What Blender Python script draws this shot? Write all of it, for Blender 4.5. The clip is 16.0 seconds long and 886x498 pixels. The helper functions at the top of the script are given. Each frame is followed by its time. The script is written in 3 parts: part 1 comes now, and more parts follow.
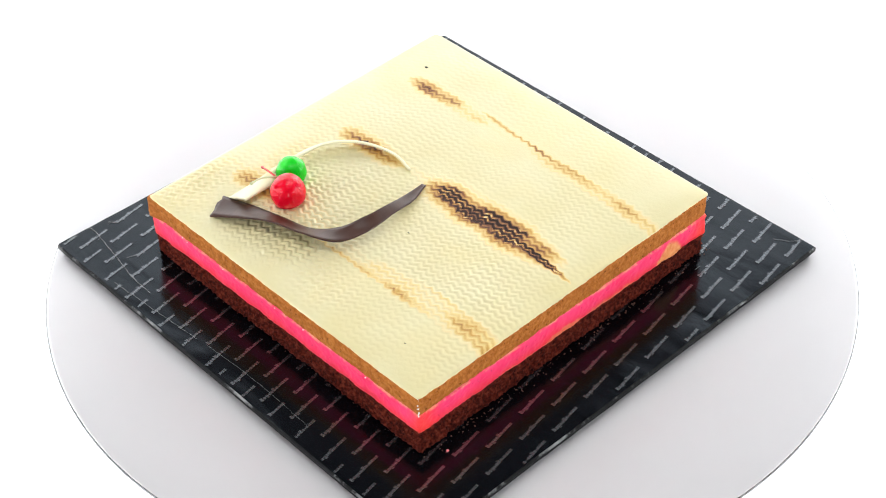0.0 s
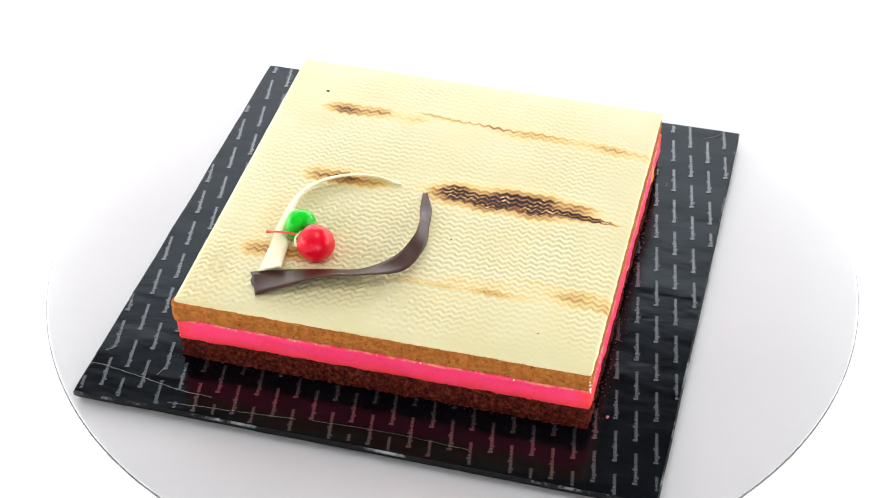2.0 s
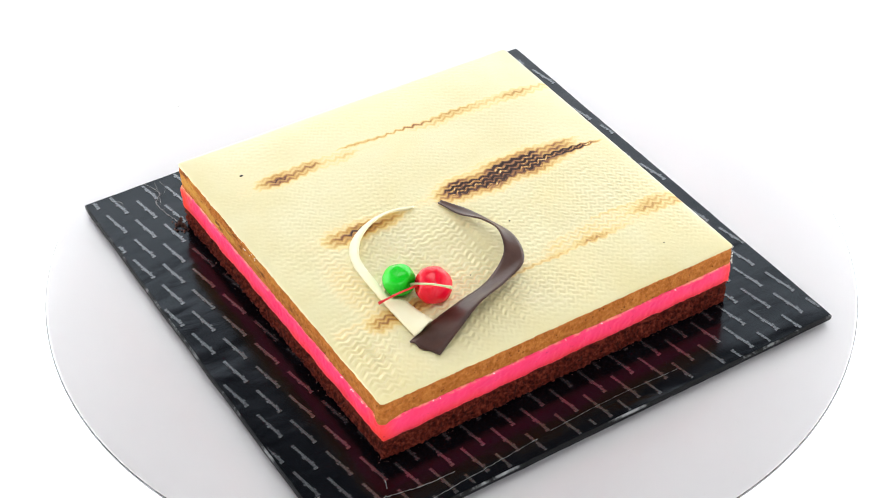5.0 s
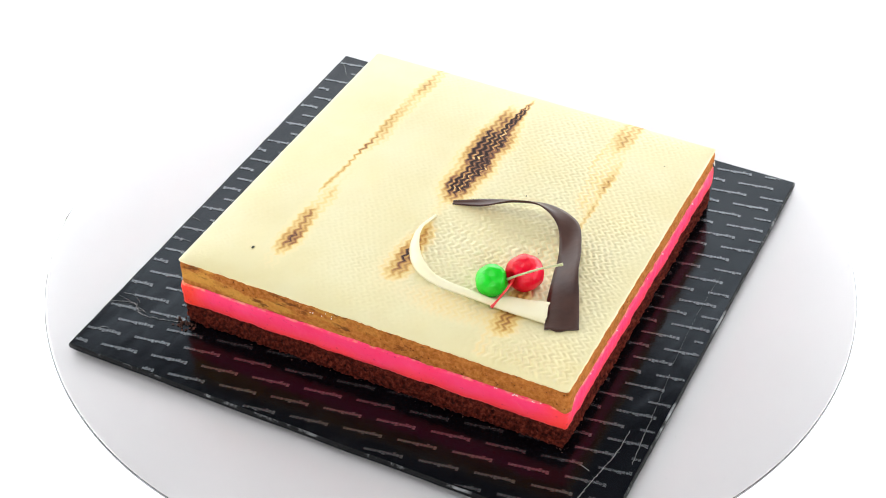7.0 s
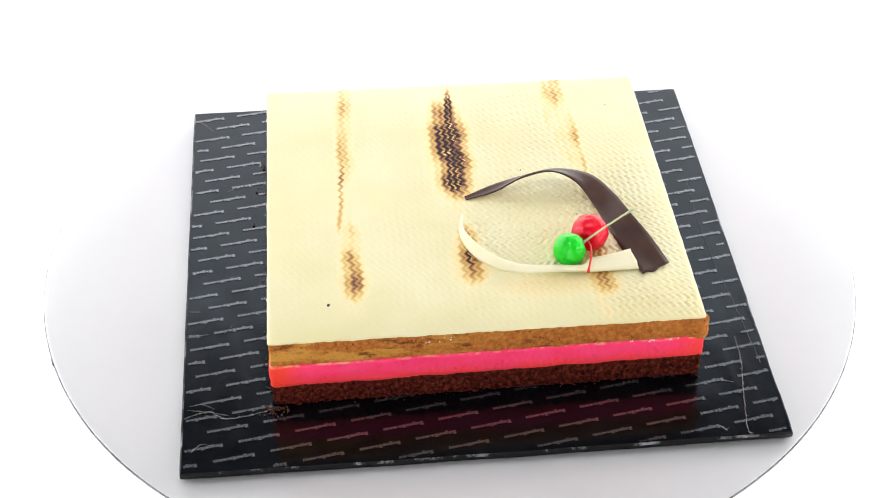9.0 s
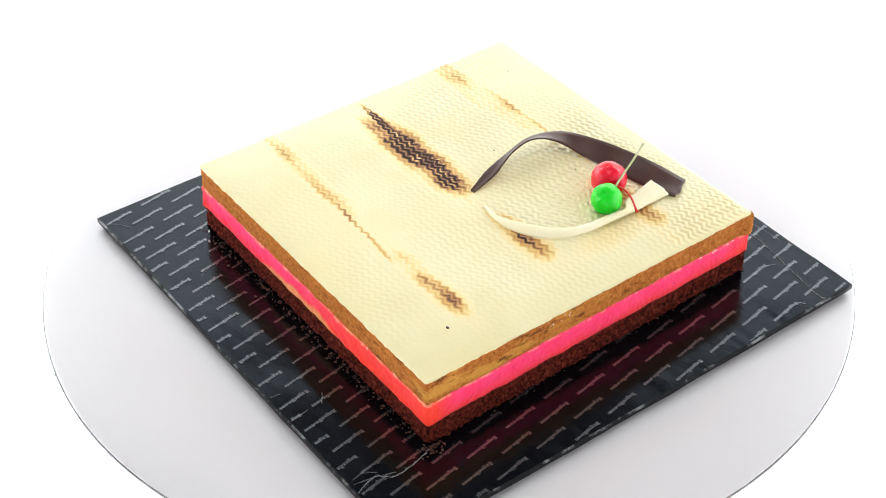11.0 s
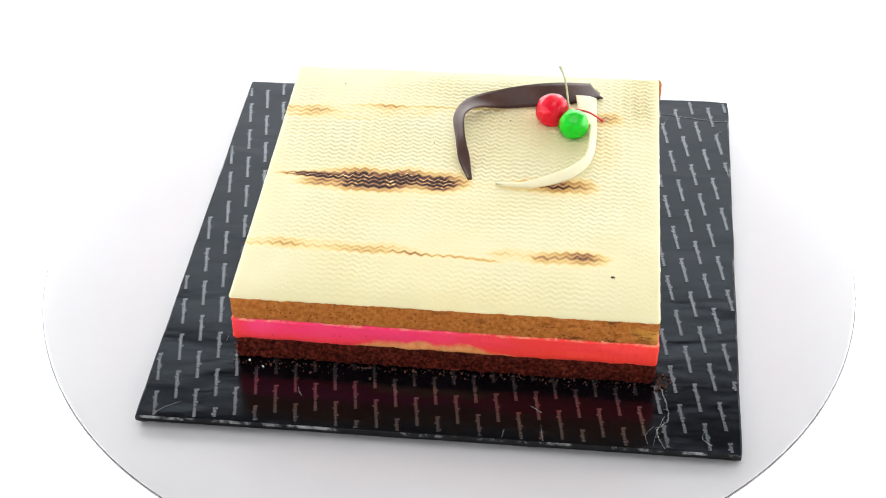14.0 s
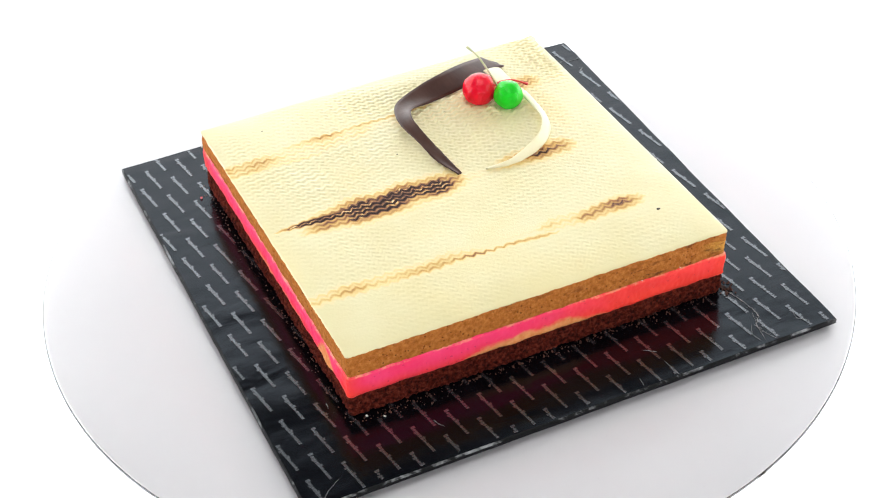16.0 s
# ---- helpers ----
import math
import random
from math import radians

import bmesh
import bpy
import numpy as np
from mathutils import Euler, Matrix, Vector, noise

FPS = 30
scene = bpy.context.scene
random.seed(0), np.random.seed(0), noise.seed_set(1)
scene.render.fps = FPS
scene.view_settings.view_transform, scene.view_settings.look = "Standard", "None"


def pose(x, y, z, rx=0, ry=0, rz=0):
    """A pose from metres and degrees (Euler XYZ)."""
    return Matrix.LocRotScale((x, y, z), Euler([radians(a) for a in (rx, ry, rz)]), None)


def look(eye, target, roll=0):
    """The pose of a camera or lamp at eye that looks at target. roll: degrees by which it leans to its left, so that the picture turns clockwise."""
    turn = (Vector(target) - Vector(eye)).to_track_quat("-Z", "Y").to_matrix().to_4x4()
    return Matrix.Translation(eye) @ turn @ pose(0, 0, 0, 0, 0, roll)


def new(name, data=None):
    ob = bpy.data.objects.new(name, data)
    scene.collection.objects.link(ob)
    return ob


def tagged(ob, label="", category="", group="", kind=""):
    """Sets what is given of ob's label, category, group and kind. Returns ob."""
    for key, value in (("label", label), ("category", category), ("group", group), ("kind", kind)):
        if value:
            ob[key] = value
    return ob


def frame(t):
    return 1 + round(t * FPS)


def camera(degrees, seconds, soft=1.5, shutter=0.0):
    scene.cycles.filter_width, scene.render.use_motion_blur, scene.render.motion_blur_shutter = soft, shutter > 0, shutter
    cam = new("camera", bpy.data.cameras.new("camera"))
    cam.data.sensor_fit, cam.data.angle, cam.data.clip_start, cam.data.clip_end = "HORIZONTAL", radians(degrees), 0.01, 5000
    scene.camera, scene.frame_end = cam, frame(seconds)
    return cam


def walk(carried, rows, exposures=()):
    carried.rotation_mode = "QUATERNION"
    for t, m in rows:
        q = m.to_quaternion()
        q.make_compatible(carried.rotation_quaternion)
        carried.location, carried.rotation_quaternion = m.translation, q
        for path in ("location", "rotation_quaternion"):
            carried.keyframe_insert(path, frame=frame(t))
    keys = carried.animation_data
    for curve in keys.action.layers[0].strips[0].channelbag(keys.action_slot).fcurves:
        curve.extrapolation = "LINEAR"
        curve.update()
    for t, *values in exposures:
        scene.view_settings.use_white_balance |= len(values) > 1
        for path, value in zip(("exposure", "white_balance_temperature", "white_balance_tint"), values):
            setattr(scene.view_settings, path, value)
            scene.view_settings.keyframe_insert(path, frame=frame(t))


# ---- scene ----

# ---- camera: stands still, the turntable turns ----
cam = camera(29.864, 16.0, soft=1.05)
CAM_EYE = (0.0, -0.79464, 0.67950)
CAM_AIM = (CAM_EYE[0] - 0.00389, CAM_EYE[1] + 0.76296, CAM_EYE[2] - 0.64643)
walk(cam, [(0.0, look(CAM_EYE, CAM_AIM, -1.044)), (16.0, look(CAM_EYE, CAM_AIM, -1.044))])

# ---- the turning stack: axis at the world's origin, disc top at z = 0 ----
TURN_START, TURN_RATE = -43.172, 15.7411            # degrees, degrees a second
TILT = pose(0, 0, 0, math.degrees(0.0104), math.degrees(0.0041), 0)   # the disc wobbles
CAKE_FRAME = pose(-0.0073, -0.0108, 0, 0, 0, -3.479)  # cake centre on the disc
carried_things = []


def ride(ob, base):
    """Registers a thing that turns with the disc; base: its pose in the cake's frame."""
    carried_things.append((ob, CAKE_FRAME @ base))
    return ob


# ---- light: area lamps added out of view ----
scene.view_settings.exposure = -0.46
world = bpy.data.worlds.new("studio")
scene.world = world
world.use_nodes = True
world.node_tree.nodes["Background"].inputs[0].default_value = (1.0, 1.0, 1.0, 1)
world.node_tree.nodes["Background"].inputs[1].default_value = 0.10


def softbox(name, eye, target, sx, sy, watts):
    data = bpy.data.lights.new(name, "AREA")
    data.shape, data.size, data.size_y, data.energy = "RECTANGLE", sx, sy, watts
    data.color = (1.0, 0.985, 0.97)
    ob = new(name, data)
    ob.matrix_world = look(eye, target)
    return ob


# unseen softboxes, their places guessed from highlights and shading
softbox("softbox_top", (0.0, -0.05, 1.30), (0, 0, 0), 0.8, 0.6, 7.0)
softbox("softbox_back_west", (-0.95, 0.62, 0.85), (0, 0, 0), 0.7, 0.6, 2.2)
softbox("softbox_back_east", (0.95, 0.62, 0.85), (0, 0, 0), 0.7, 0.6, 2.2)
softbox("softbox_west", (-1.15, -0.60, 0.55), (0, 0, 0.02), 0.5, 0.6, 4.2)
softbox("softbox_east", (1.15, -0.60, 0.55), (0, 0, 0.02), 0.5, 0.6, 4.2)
# added fill, brightens the cake's sides that face the camera
softbox("fill_front", (0.0, -1.25, 0.45), (0, 0, 0.02), 0.9, 0.3, 5.6)


# ---- materials ----
class Nodes:
    """A node material under construction."""

    def __init__(self, name):
        self.m = bpy.data.materials.new(name)
        self.m.use_nodes = True
        self.t = self.m.node_tree
        self.b = self.t.nodes["Principled BSDF"]

    def add(self, kind, **inputs):
        n = self.t.nodes.new(kind)
        for k, v in inputs.items():
            self.put(n.inputs[k.replace("_", " ")], v)
        return n

    def put(self, socket, v):
        if isinstance(v, bpy.types.NodeSocket):
            self.t.links.new(v, socket)
        elif isinstance(v, tuple) and len(v) == 3 and socket.type == "RGBA":
            socket.default_value = (*v, 1)
        else:
            socket.default_value = v

    def set(self, **inputs):
        for k, v in inputs.items():
            self.put(self.b.inputs[k.replace("_", " ")], v)
        return self

    def coords(self):
        return self.add("ShaderNodeTexCoord").outputs["Object"]

    def noise(self, scale, detail=4.0, rough=0.55, vector=None, distortion=0.0):
        n = self.add("ShaderNodeTexNoise", Scale=scale, Detail=detail, Roughness=rough, Distortion=distortion,
                     Vector=vector or self.coords())
        return n.outputs["Fac"]

    def ramp(self, fac, stops, interp="LINEAR"):
        n = self.add("ShaderNodeValToRGB", Fac=fac)
        el = n.color_ramp.elements
        n.color_ramp.interpolation = interp
        while len(el) < len(stops):
            el.new(0.5)
        for e, (pos, col) in zip(el, stops):
            e.position, e.color = pos, (*col, 1) if isinstance(col, tuple) else (col, col, col, 1)
        return n.outputs["Color"]

    def mix(self, fac, a, b, blend="MIX"):
        n = self.t.nodes.new("ShaderNodeMix")
        n.data_type, n.blend_type = "RGBA", blend
        self.put(n.inputs[0], fac), self.put(n.inputs[6], a), self.put(n.inputs[7], b)
        return n.outputs[2]

    def math(self, op, a, b=0.0, c=0.0, clamp=False):
        n = self.t.nodes.new("ShaderNodeMath")
        n.operation, n.use_clamp = op, clamp
        for s, v in zip(n.inputs, (a, b, c)):
            self.put(s, v)
        return n.outputs[0]

    def span(self, v, lo, hi):
        """0 below lo, 1 above hi, smooth between."""
        n = self.add("ShaderNodeMapRange", Value=v)
        n.interpolation_type = "SMOOTHSTEP"
        for k, x in (("From Min", lo), ("From Max", hi)):
            n.inputs[k].default_value = x
        return n.outputs[0]

    def axes(self):
        n = self.add("ShaderNodeSeparateXYZ", Vector=self.coords())
        return n.outputs

    def attr(self, name):
        n = self.t.nodes.new("ShaderNodeAttribute")
        n.attribute_name = name
        return n.outputs["Fac"]

    def bump(self, height, distance, strength=1.0):
        n = self.add("ShaderNodeBump", Height=height, Distance=distance, Strength=strength)
        self.put(self.b.inputs["Normal"], n.outputs[0])
        return self


def mat_backdrop():
    n = Nodes("glowing_white_sweep")
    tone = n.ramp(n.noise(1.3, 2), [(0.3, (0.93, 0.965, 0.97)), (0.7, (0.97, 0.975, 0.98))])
    # emission added so the sweep burns out to white and lights the scene
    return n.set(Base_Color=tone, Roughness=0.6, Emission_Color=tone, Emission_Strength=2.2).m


def mat_disc():
    n = Nodes("satin_white_disc")
    tone = n.ramp(n.noise(9, 5), [(0.3, (0.650, 0.640, 0.660)), (0.75, (0.680, 0.664, 0.684))])
    speck = n.span(n.noise(420, 2), 0.72, 0.76)
    tone = n.mix(n.math("MULTIPLY", speck, 0.12), tone, (0.35, 0.34, 0.33))
    rough = n.math("MULTIPLY_ADD", n.noise(30, 3), 0.12, 0.30)
    return n.set(Base_Color=tone, Roughness=rough, Metallic=0.16, Specular_IOR_Level=0.5).m


def mat_rim():
    n = Nodes("polished_metal_edge")
    tone = n.ramp(n.noise(60, 3), [(0.3, (0.11, 0.11, 0.115)), (0.7, (0.19, 0.19, 0.20))])
    return n.set(Base_Color=tone, Roughness=0.18, Metallic=1.0).m


def mat_board():
    n = Nodes("black_gloss_film")
    tone = n.ramp(n.noise(40, 5), [(0.35, (0.0014, 0.0016, 0.0026)), (0.7, (0.003, 0.0034, 0.005))])
    scuff = n.span(n.noise(900, 3), 0.70, 0.80)
    tone = n.mix(n.math("MULTIPLY", scuff, 0.12), tone, (0.12, 0.13, 0.14))
    rough = n.math("MULTIPLY_ADD", n.noise(70, 4), 0.12, 0.10)
    v = n.add("ShaderNodeMapping", Vector=n.coords(), Scale=(1.0, 2.6, 1.0)).outputs[0]
    folds = n.math("MULTIPLY_ADD", n.noise(34, 2, 0.5, v, 0.8), 0.12, n.noise(13, 2, 0.4, v, 0.5))
    return n.set(Base_Color=tone, Roughness=rough, Specular_IOR_Level=0.25, Specular_Tint=(0.66, 0.80, 1.0)).bump(folds, 0.0030, 0.32).m


def mat_print(name, lo, hi, metal):
    n = Nodes(name)
    tone = n.ramp(n.noise(1500, 2), [(0.35, lo), (0.65, hi)])
    return n.set(Base_Color=tone, Roughness=0.24, Metallic=metal).m


def mat_edge():
    n = Nodes("matte_black_fold")
    tone = n.ramp(n.noise(120, 4), [(0.3, (0.004, 0.004, 0.005)), (0.75, (0.012, 0.012, 0.014))])
    return n.set(Base_Color=tone, Roughness=0.45, Specular_IOR_Level=0.12).bump(n.noise(260, 3), 0.0006, 0.5).m


def mat_worn():
    n = Nodes("worn_film_fold")
    tone = n.mix(n.span(n.noise(45, 5, 0.7), 0.49, 0.64), (0.006, 0.006, 0.007), (0.28, 0.29, 0.30))
    return n.set(Base_Color=tone, Roughness=0.5, Specular_IOR_Level=0.15).m


def mat_cream():
    n = Nodes("toasted_cream")
    burn = n.attr("burn")
    base = n.ramp(n.noise(22, 4), [(0.3, (0.725, 0.642, 0.338)), (0.7, (0.765, 0.704, 0.432))])
    warm = n.span(n.noise(14, 3, 0.5, None, 0.4), 0.5, 0.75)
    base = n.mix(n.math("MULTIPLY", warm, 0.45), base, (0.81, 0.69, 0.34))
    fine = n.math("MULTIPLY_ADD", n.noise(700, 3), 0.16, -0.08)
    b = n.math("MULTIPLY_ADD", fine, n.math("MINIMUM", n.math("MULTIPLY", burn, 4.0), 1.0), burn)
    toast = n.ramp(b, [(0.0, (0.84, 0.74, 0.47)), (0.16, (0.80, 0.62, 0.25)), (0.34, (0.62, 0.35, 0.080)),
                       (0.55, (0.29, 0.115, 0.035)), (0.75, (0.075, 0.032, 0.024)), (1.0, (0.016, 0.011, 0.010))])
    tone = n.mix(n.span(burn, 0.01, 0.10), base, toast)
    rough = n.math("MULTIPLY_ADD", burn, 0.35, 0.33)          # char is dull
    gloss = n.math("MULTIPLY_ADD", burn, -0.52, 0.62, clamp=True)
    n.set(Base_Color=tone, Roughness=rough, Specular_IOR_Level=gloss, Subsurface_Weight=0.06, Subsurface_Radius=(0.004, 0.003, 0.0015))
    return n.bump(n.noise(900, 3), 0.0004, 0.3).m


def sponge(name, dark, mid, pale, pore):
    n = Nodes(name)
    tone = n.ramp(n.noise(420, 5, 0.6), [(0.34, dark), (0.5, mid), (0.66, pale)])
    tone = n.mix(n.math("MULTIPLY", n.noise(28, 3), 0.35), tone, mid)
    vor = n.add("ShaderNodeTexVoronoi", Scale=330.0, Vector=n.coords()).outputs["Distance"]
    hole = n.math("MULTIPLY", n.math("SUBTRACT", 1.0, n.span(vor, 0.10, 0.26)), n.span(n.noise(160, 2), 0.42, 0.54))
    tone = n.mix(n.math("MULTIPLY", hole, 0.85), tone, pore)
    h = n.math("SUBTRACT", n.noise(800, 4, 0.65), n.math("MULTIPLY", hole, 0.9))
    return n, tone, h


def mat_tan_sponge():
    n, tone, h = sponge("tan_sponge", (0.30, 0.093, 0.014), (0.46, 0.150, 0.028), (0.58, 0.222, 0.052), (0.10, 0.026, 0.005))
    x, y, z = n.axes()
    # a yellower, less baked stretch at one corner
    yel = n.math("MULTIPLY", n.span(n.math("MULTIPLY", x, -1.0), 0.10, 0.118), n.span(y, -0.05, 0.08))
    yel = n.math("MULTIPLY", yel, n.span(n.noise(80, 3, 0.55, n.add("ShaderNodeMapping", Vector=n.coords(), Scale=(0.4, 0.4, 1.6)).outputs[0]), 0.45, 0.6))
    tone = n.mix(n.math("MULTIPLY", yel, 0.6), tone, (0.72, 0.38, 0.07))
    # chocolate crumbs caught in two of the cut sides
    flat = n.add("ShaderNodeMapping", Vector=n.coords(), Scale=(0.5, 0.5, 1.7)).outputs[0]
    dirt = n.math("MULTIPLY", n.span(n.noise(130, 5, 0.65, flat), 0.525, 0.64), n.span(n.math("SUBTRACT", n.math("MULTIPLY", y, 0.6), x), 0.04, 0.12))
    dirt = n.math("MULTIPLY", dirt, n.span(n.noise(24, 2), 0.42, 0.56))
    tone = n.mix(n.math("MULTIPLY", dirt, 0.8), tone, (0.10, 0.028, 0.010))
    return n.set(Base_Color=tone, Roughness=0.9, Specular_IOR_Level=0.15).bump(h, 0.0014, 0.9).m


def mat_dark_sponge():
    n, tone, h = sponge("chocolate_sponge", (0.012, 0.0018, 0.0012), (0.104, 0.0125, 0.0066), (0.265, 0.048, 0.026), (0.006, 0.0015, 0.001))
    return n.set(Base_Color=tone, Roughness=0.95, Specular_IOR_Level=0.12).bump(h, 0.0018, 1.0).m


def mat_mousse():
    n = Nodes("pink_mousse")
    x, y, z = n.axes()
    pink = n.ramp(n.noise(60, 3), [(0.2, (0.99, 0.032, 0.128)), (0.7, (1.0, 0.058, 0.190))])
    red = (0.98, 0.055, 0.030)
    wob = n.math("MULTIPLY_ADD", n.noise(45, 3), 0.008, -0.004)
    low = n.math("SUBTRACT", 1.0, n.span(n.math("ADD", z, wob), 0.0222, 0.0320))
    tone = n.mix(n.math("MULTIPLY", low, 0.75), pink, red)
    # dye turned red towards the corner at -x +y
    corner = n.math("MULTIPLY", n.span(n.math("SUBTRACT", n.math("MULTIPLY", x, -1.0), n.math("MULTIPLY", wob, 4.0)), -0.02, 0.05), n.span(y, 0.112, 0.118))
    tone = n.mix(n.math("MULTIPLY", corner, 0.85), tone, red)
    edge = n.math("MAXIMUM", n.span(n.math("ABSOLUTE", x), 0.108, 0.122), 0.0)
    edge2 = n.math("MULTIPLY", edge, n.span(n.math("ABSOLUTE", y), 0.100, 0.118))
    tone = n.mix(n.math("MULTIPLY", edge2, 0.75), tone, red)
    # sponge smeared over the mousse on two sides
    w2 = n.math("MULTIPLY_ADD", n.noise(70, 4), 0.012, -0.006)
    ex = n.math("DIVIDE", n.math("SUBTRACT", x, 0.006), 0.052)
    top = n.math("SUBTRACT", 0.0284, n.math("MULTIPLY", n.math("MULTIPLY", ex, ex), 0.0075))
    sm = n.math("MULTIPLY", n.span(n.math("SUBTRACT", n.math("ADD", top, w2), z), -0.0022, 0.0022), n.span(y, 0.112, 0.118))
    ey = n.math("DIVIDE", n.math("SUBTRACT", y, 0.086), 0.012)
    top = n.math("SUBTRACT", 0.0355, n.math("MULTIPLY", n.math("MULTIPLY", ey, ey), 0.013))
    sn = n.math("MULTIPLY", n.span(n.math("SUBTRACT", n.math("ADD", top, w2), z), -0.0026, 0.0030), n.span(x, 0.110, 0.116))
    ey = n.math("DIVIDE", n.math("ADD", y, 0.005), 0.075)
    top = n.math("SUBTRACT", 0.0257, n.math("MULTIPLY", n.math("MULTIPLY", ey, ey), 0.004))
    so = n.math("MULTIPLY", n.span(n.math("SUBTRACT", n.math("ADD", top, w2), z), -0.001, 0.0012), n.span(x, 0.110, 0.116))
    smear = n.math("MAXIMUM", sm, n.math("MAXIMUM", sn, n.math("MULTIPLY", so, 0.5)), clamp=True)
    crumb = n.ramp(n.noise(300, 4), [(0.3, (0.78, 0.27, 0.060)), (0.7, (0.90, 0.44, 0.17))])
    tone = n.mix(n.math("MULTIPLY", smear, 0.9), tone, crumb)
    pale = n.math("MULTIPLY", n.span(n.math("ADD", z, n.math("MULTIPLY", wob, 0.25)), 0.0360, 0.0370), n.span(n.noise(110, 5, 0.7), 0.44, 0.62))
    tone = n.mix(n.math("MULTIPLY", pale, 0.55), tone, (0.88, 0.50, 0.26))
    pore = n.math("MULTIPLY", n.span(n.noise(430, 3), 0.64, 0.71), 0.42)
    tone = n.mix(pore, tone, (0.45, 0.015, 0.05))
    n.set(Base_Color=tone, Roughness=0.5, Specular_IOR_Level=0.3, Subsurface_Weight=0.05, Subsurface_Radius=(0.004, 0.001, 0.0015))
    return n.bump(n.noise(350, 4), 0.0008, 0.32).m


def mat_choc(name, lo, hi, rough):
    n = Nodes(name)
    tone = n.ramp(n.noise(55, 4, 0.55, None, 0.5), [(0.3, lo), (0.75, hi)])
    r = n.math("MULTIPLY_ADD", n.noise(90, 3), 0.15, rough)
    return n.set(Base_Color=tone, Roughness=r, Specular_IOR_Level=0.35).bump(n.noise(160, 3), 0.0005, 0.4).m


def mat_cherry(name, lo, hi, radius):
    n = Nodes(name)
    tone = n.ramp(n.noise(130, 3, 0.5, None, 0.6), [(0.3, lo), (0.75, hi)])
    n.set(Base_Color=tone, Roughness=0.12, Specular_IOR_Level=0.36, Subsurface_Weight=0.30, Subsurface_Radius=radius, Subsurface_Scale=0.9)
    return n.bump(n.noise(150, 3, 0.45, None, 1.4), 0.0015, 0.60).m


def mat_plain(name, lo, hi, rough=0.5, scale=400):
    n = Nodes(name)
    return n.set(Base_Color=n.ramp(n.noise(scale, 3), [(0.3, lo), (0.7, hi)]), Roughness=rough).m


M_BACK, M_DISC, M_RIM, M_BOARD = mat_backdrop(), mat_disc(), mat_rim(), mat_board()
M_PRINT = mat_print("silver_print", (0.110, 0.118, 0.130), (0.180, 0.192, 0.208), 0.80)
M_EDGE = mat_edge()
M_CREASE = mat_print("cracked_film", (0.10, 0.11, 0.11), (0.30, 0.31, 0.31), 0.0)
M_WORN = mat_worn()
M_CREAM, M_TAN, M_DARK, M_MOUSSE = mat_cream(), mat_tan_sponge(), mat_dark_sponge(), mat_mousse()
M_CHOC = mat_choc("dark_chocolate", (0.038, 0.013, 0.009), (0.072, 0.028, 0.019), 0.30)
M_WHITE = mat_choc("white_chocolate", (0.88, 0.81, 0.53), (0.92, 0.87, 0.65), 0.33)
M_RED = mat_cherry("red_candied_fruit", (0.74, 0.001, 0.018), (0.90, 0.003, 0.034), (0.006, 0.0008, 0.0008))
M_GREEN = mat_cherry("green_candied_fruit", (0.003, 0.53, 0.010), (0.012, 0.74, 0.026), (0.0008, 0.006, 0.0008))
M_STEM_RED = mat_plain("red_stem", (0.70, 0.015, 0.02), (0.85, 0.05, 0.05), 0.3)
M_STEM_GREEN = mat_plain("pale_green_stem", (0.42, 0.50, 0.22), (0.60, 0.55, 0.34), 0.35)
M_CRUMB = mat_plain("brown_crumb", (0.022, 0.007, 0.004), (0.11, 0.034, 0.018), 0.9, 250)
M_CRUMB_PINK = mat_plain("pink_crumb", (0.85, 0.10, 0.16), (0.90, 0.28, 0.28), 0.7)
M_CRUMB_WHITE = mat_plain("white_crumb", (0.80, 0.78, 0.72), (0.88, 0.86, 0.80), 0.6)
M_ROOM = mat_plain("grey_studio_paint", (0.22, 0.22, 0.22), (0.27, 0.27, 0.27), 0.8, 6)
M_SPECK = mat_plain("dark_speck", (0.02, 0.018, 0.012), (0.06, 0.05, 0.03), 0.7)


# ---- building helpers ----
def mesh_object(name, verts, faces, material, parent=None, label="", smooth=True):
    me = bpy.data.meshes.new(name)
    me.from_pydata([tuple(v) for v in verts], [], faces)
    me.materials.append(material)
    if smooth:
        me.polygons.foreach_set("use_smooth", [True] * len(me.polygons))
    me.update()
    ob = new(name, me)
    if parent is not None:
        ob.parent = parent
    if label:
        tagged(ob, label)
    return ob


def part(name, bm, material, parent, label="", smooth=True):
    me = bpy.data.meshes.new(name)
    bmesh.ops.recalc_face_normals(bm, faces=bm.faces)
    bm.to_mesh(me)
    bm.free()
    me.materials.append(material)
    if smooth:
        me.polygons.foreach_set("use_smooth", [True] * len(me.polygons))
    ob = new(name, me)
    if parent is not None:
        ob.parent = parent
    if label:
        tagged(ob, label)
    return ob


def lathe(profile, steps):
    """Verts and faces of a profile of (radius, z) turned about z, open at its two ends."""
    verts, faces, k = [], [], len(profile)
    for i in range(steps):
        a = 2 * math.pi * i / steps
        verts += [(r * math.cos(a), r * math.sin(a), z) for r, z in profile]
    for i in range(steps):
        j = (i + 1) % steps
        faces += [(i * k + q, j * k + q, j * k + q + 1, i * k + q + 1) for q in range(k - 1)]
    return verts, faces


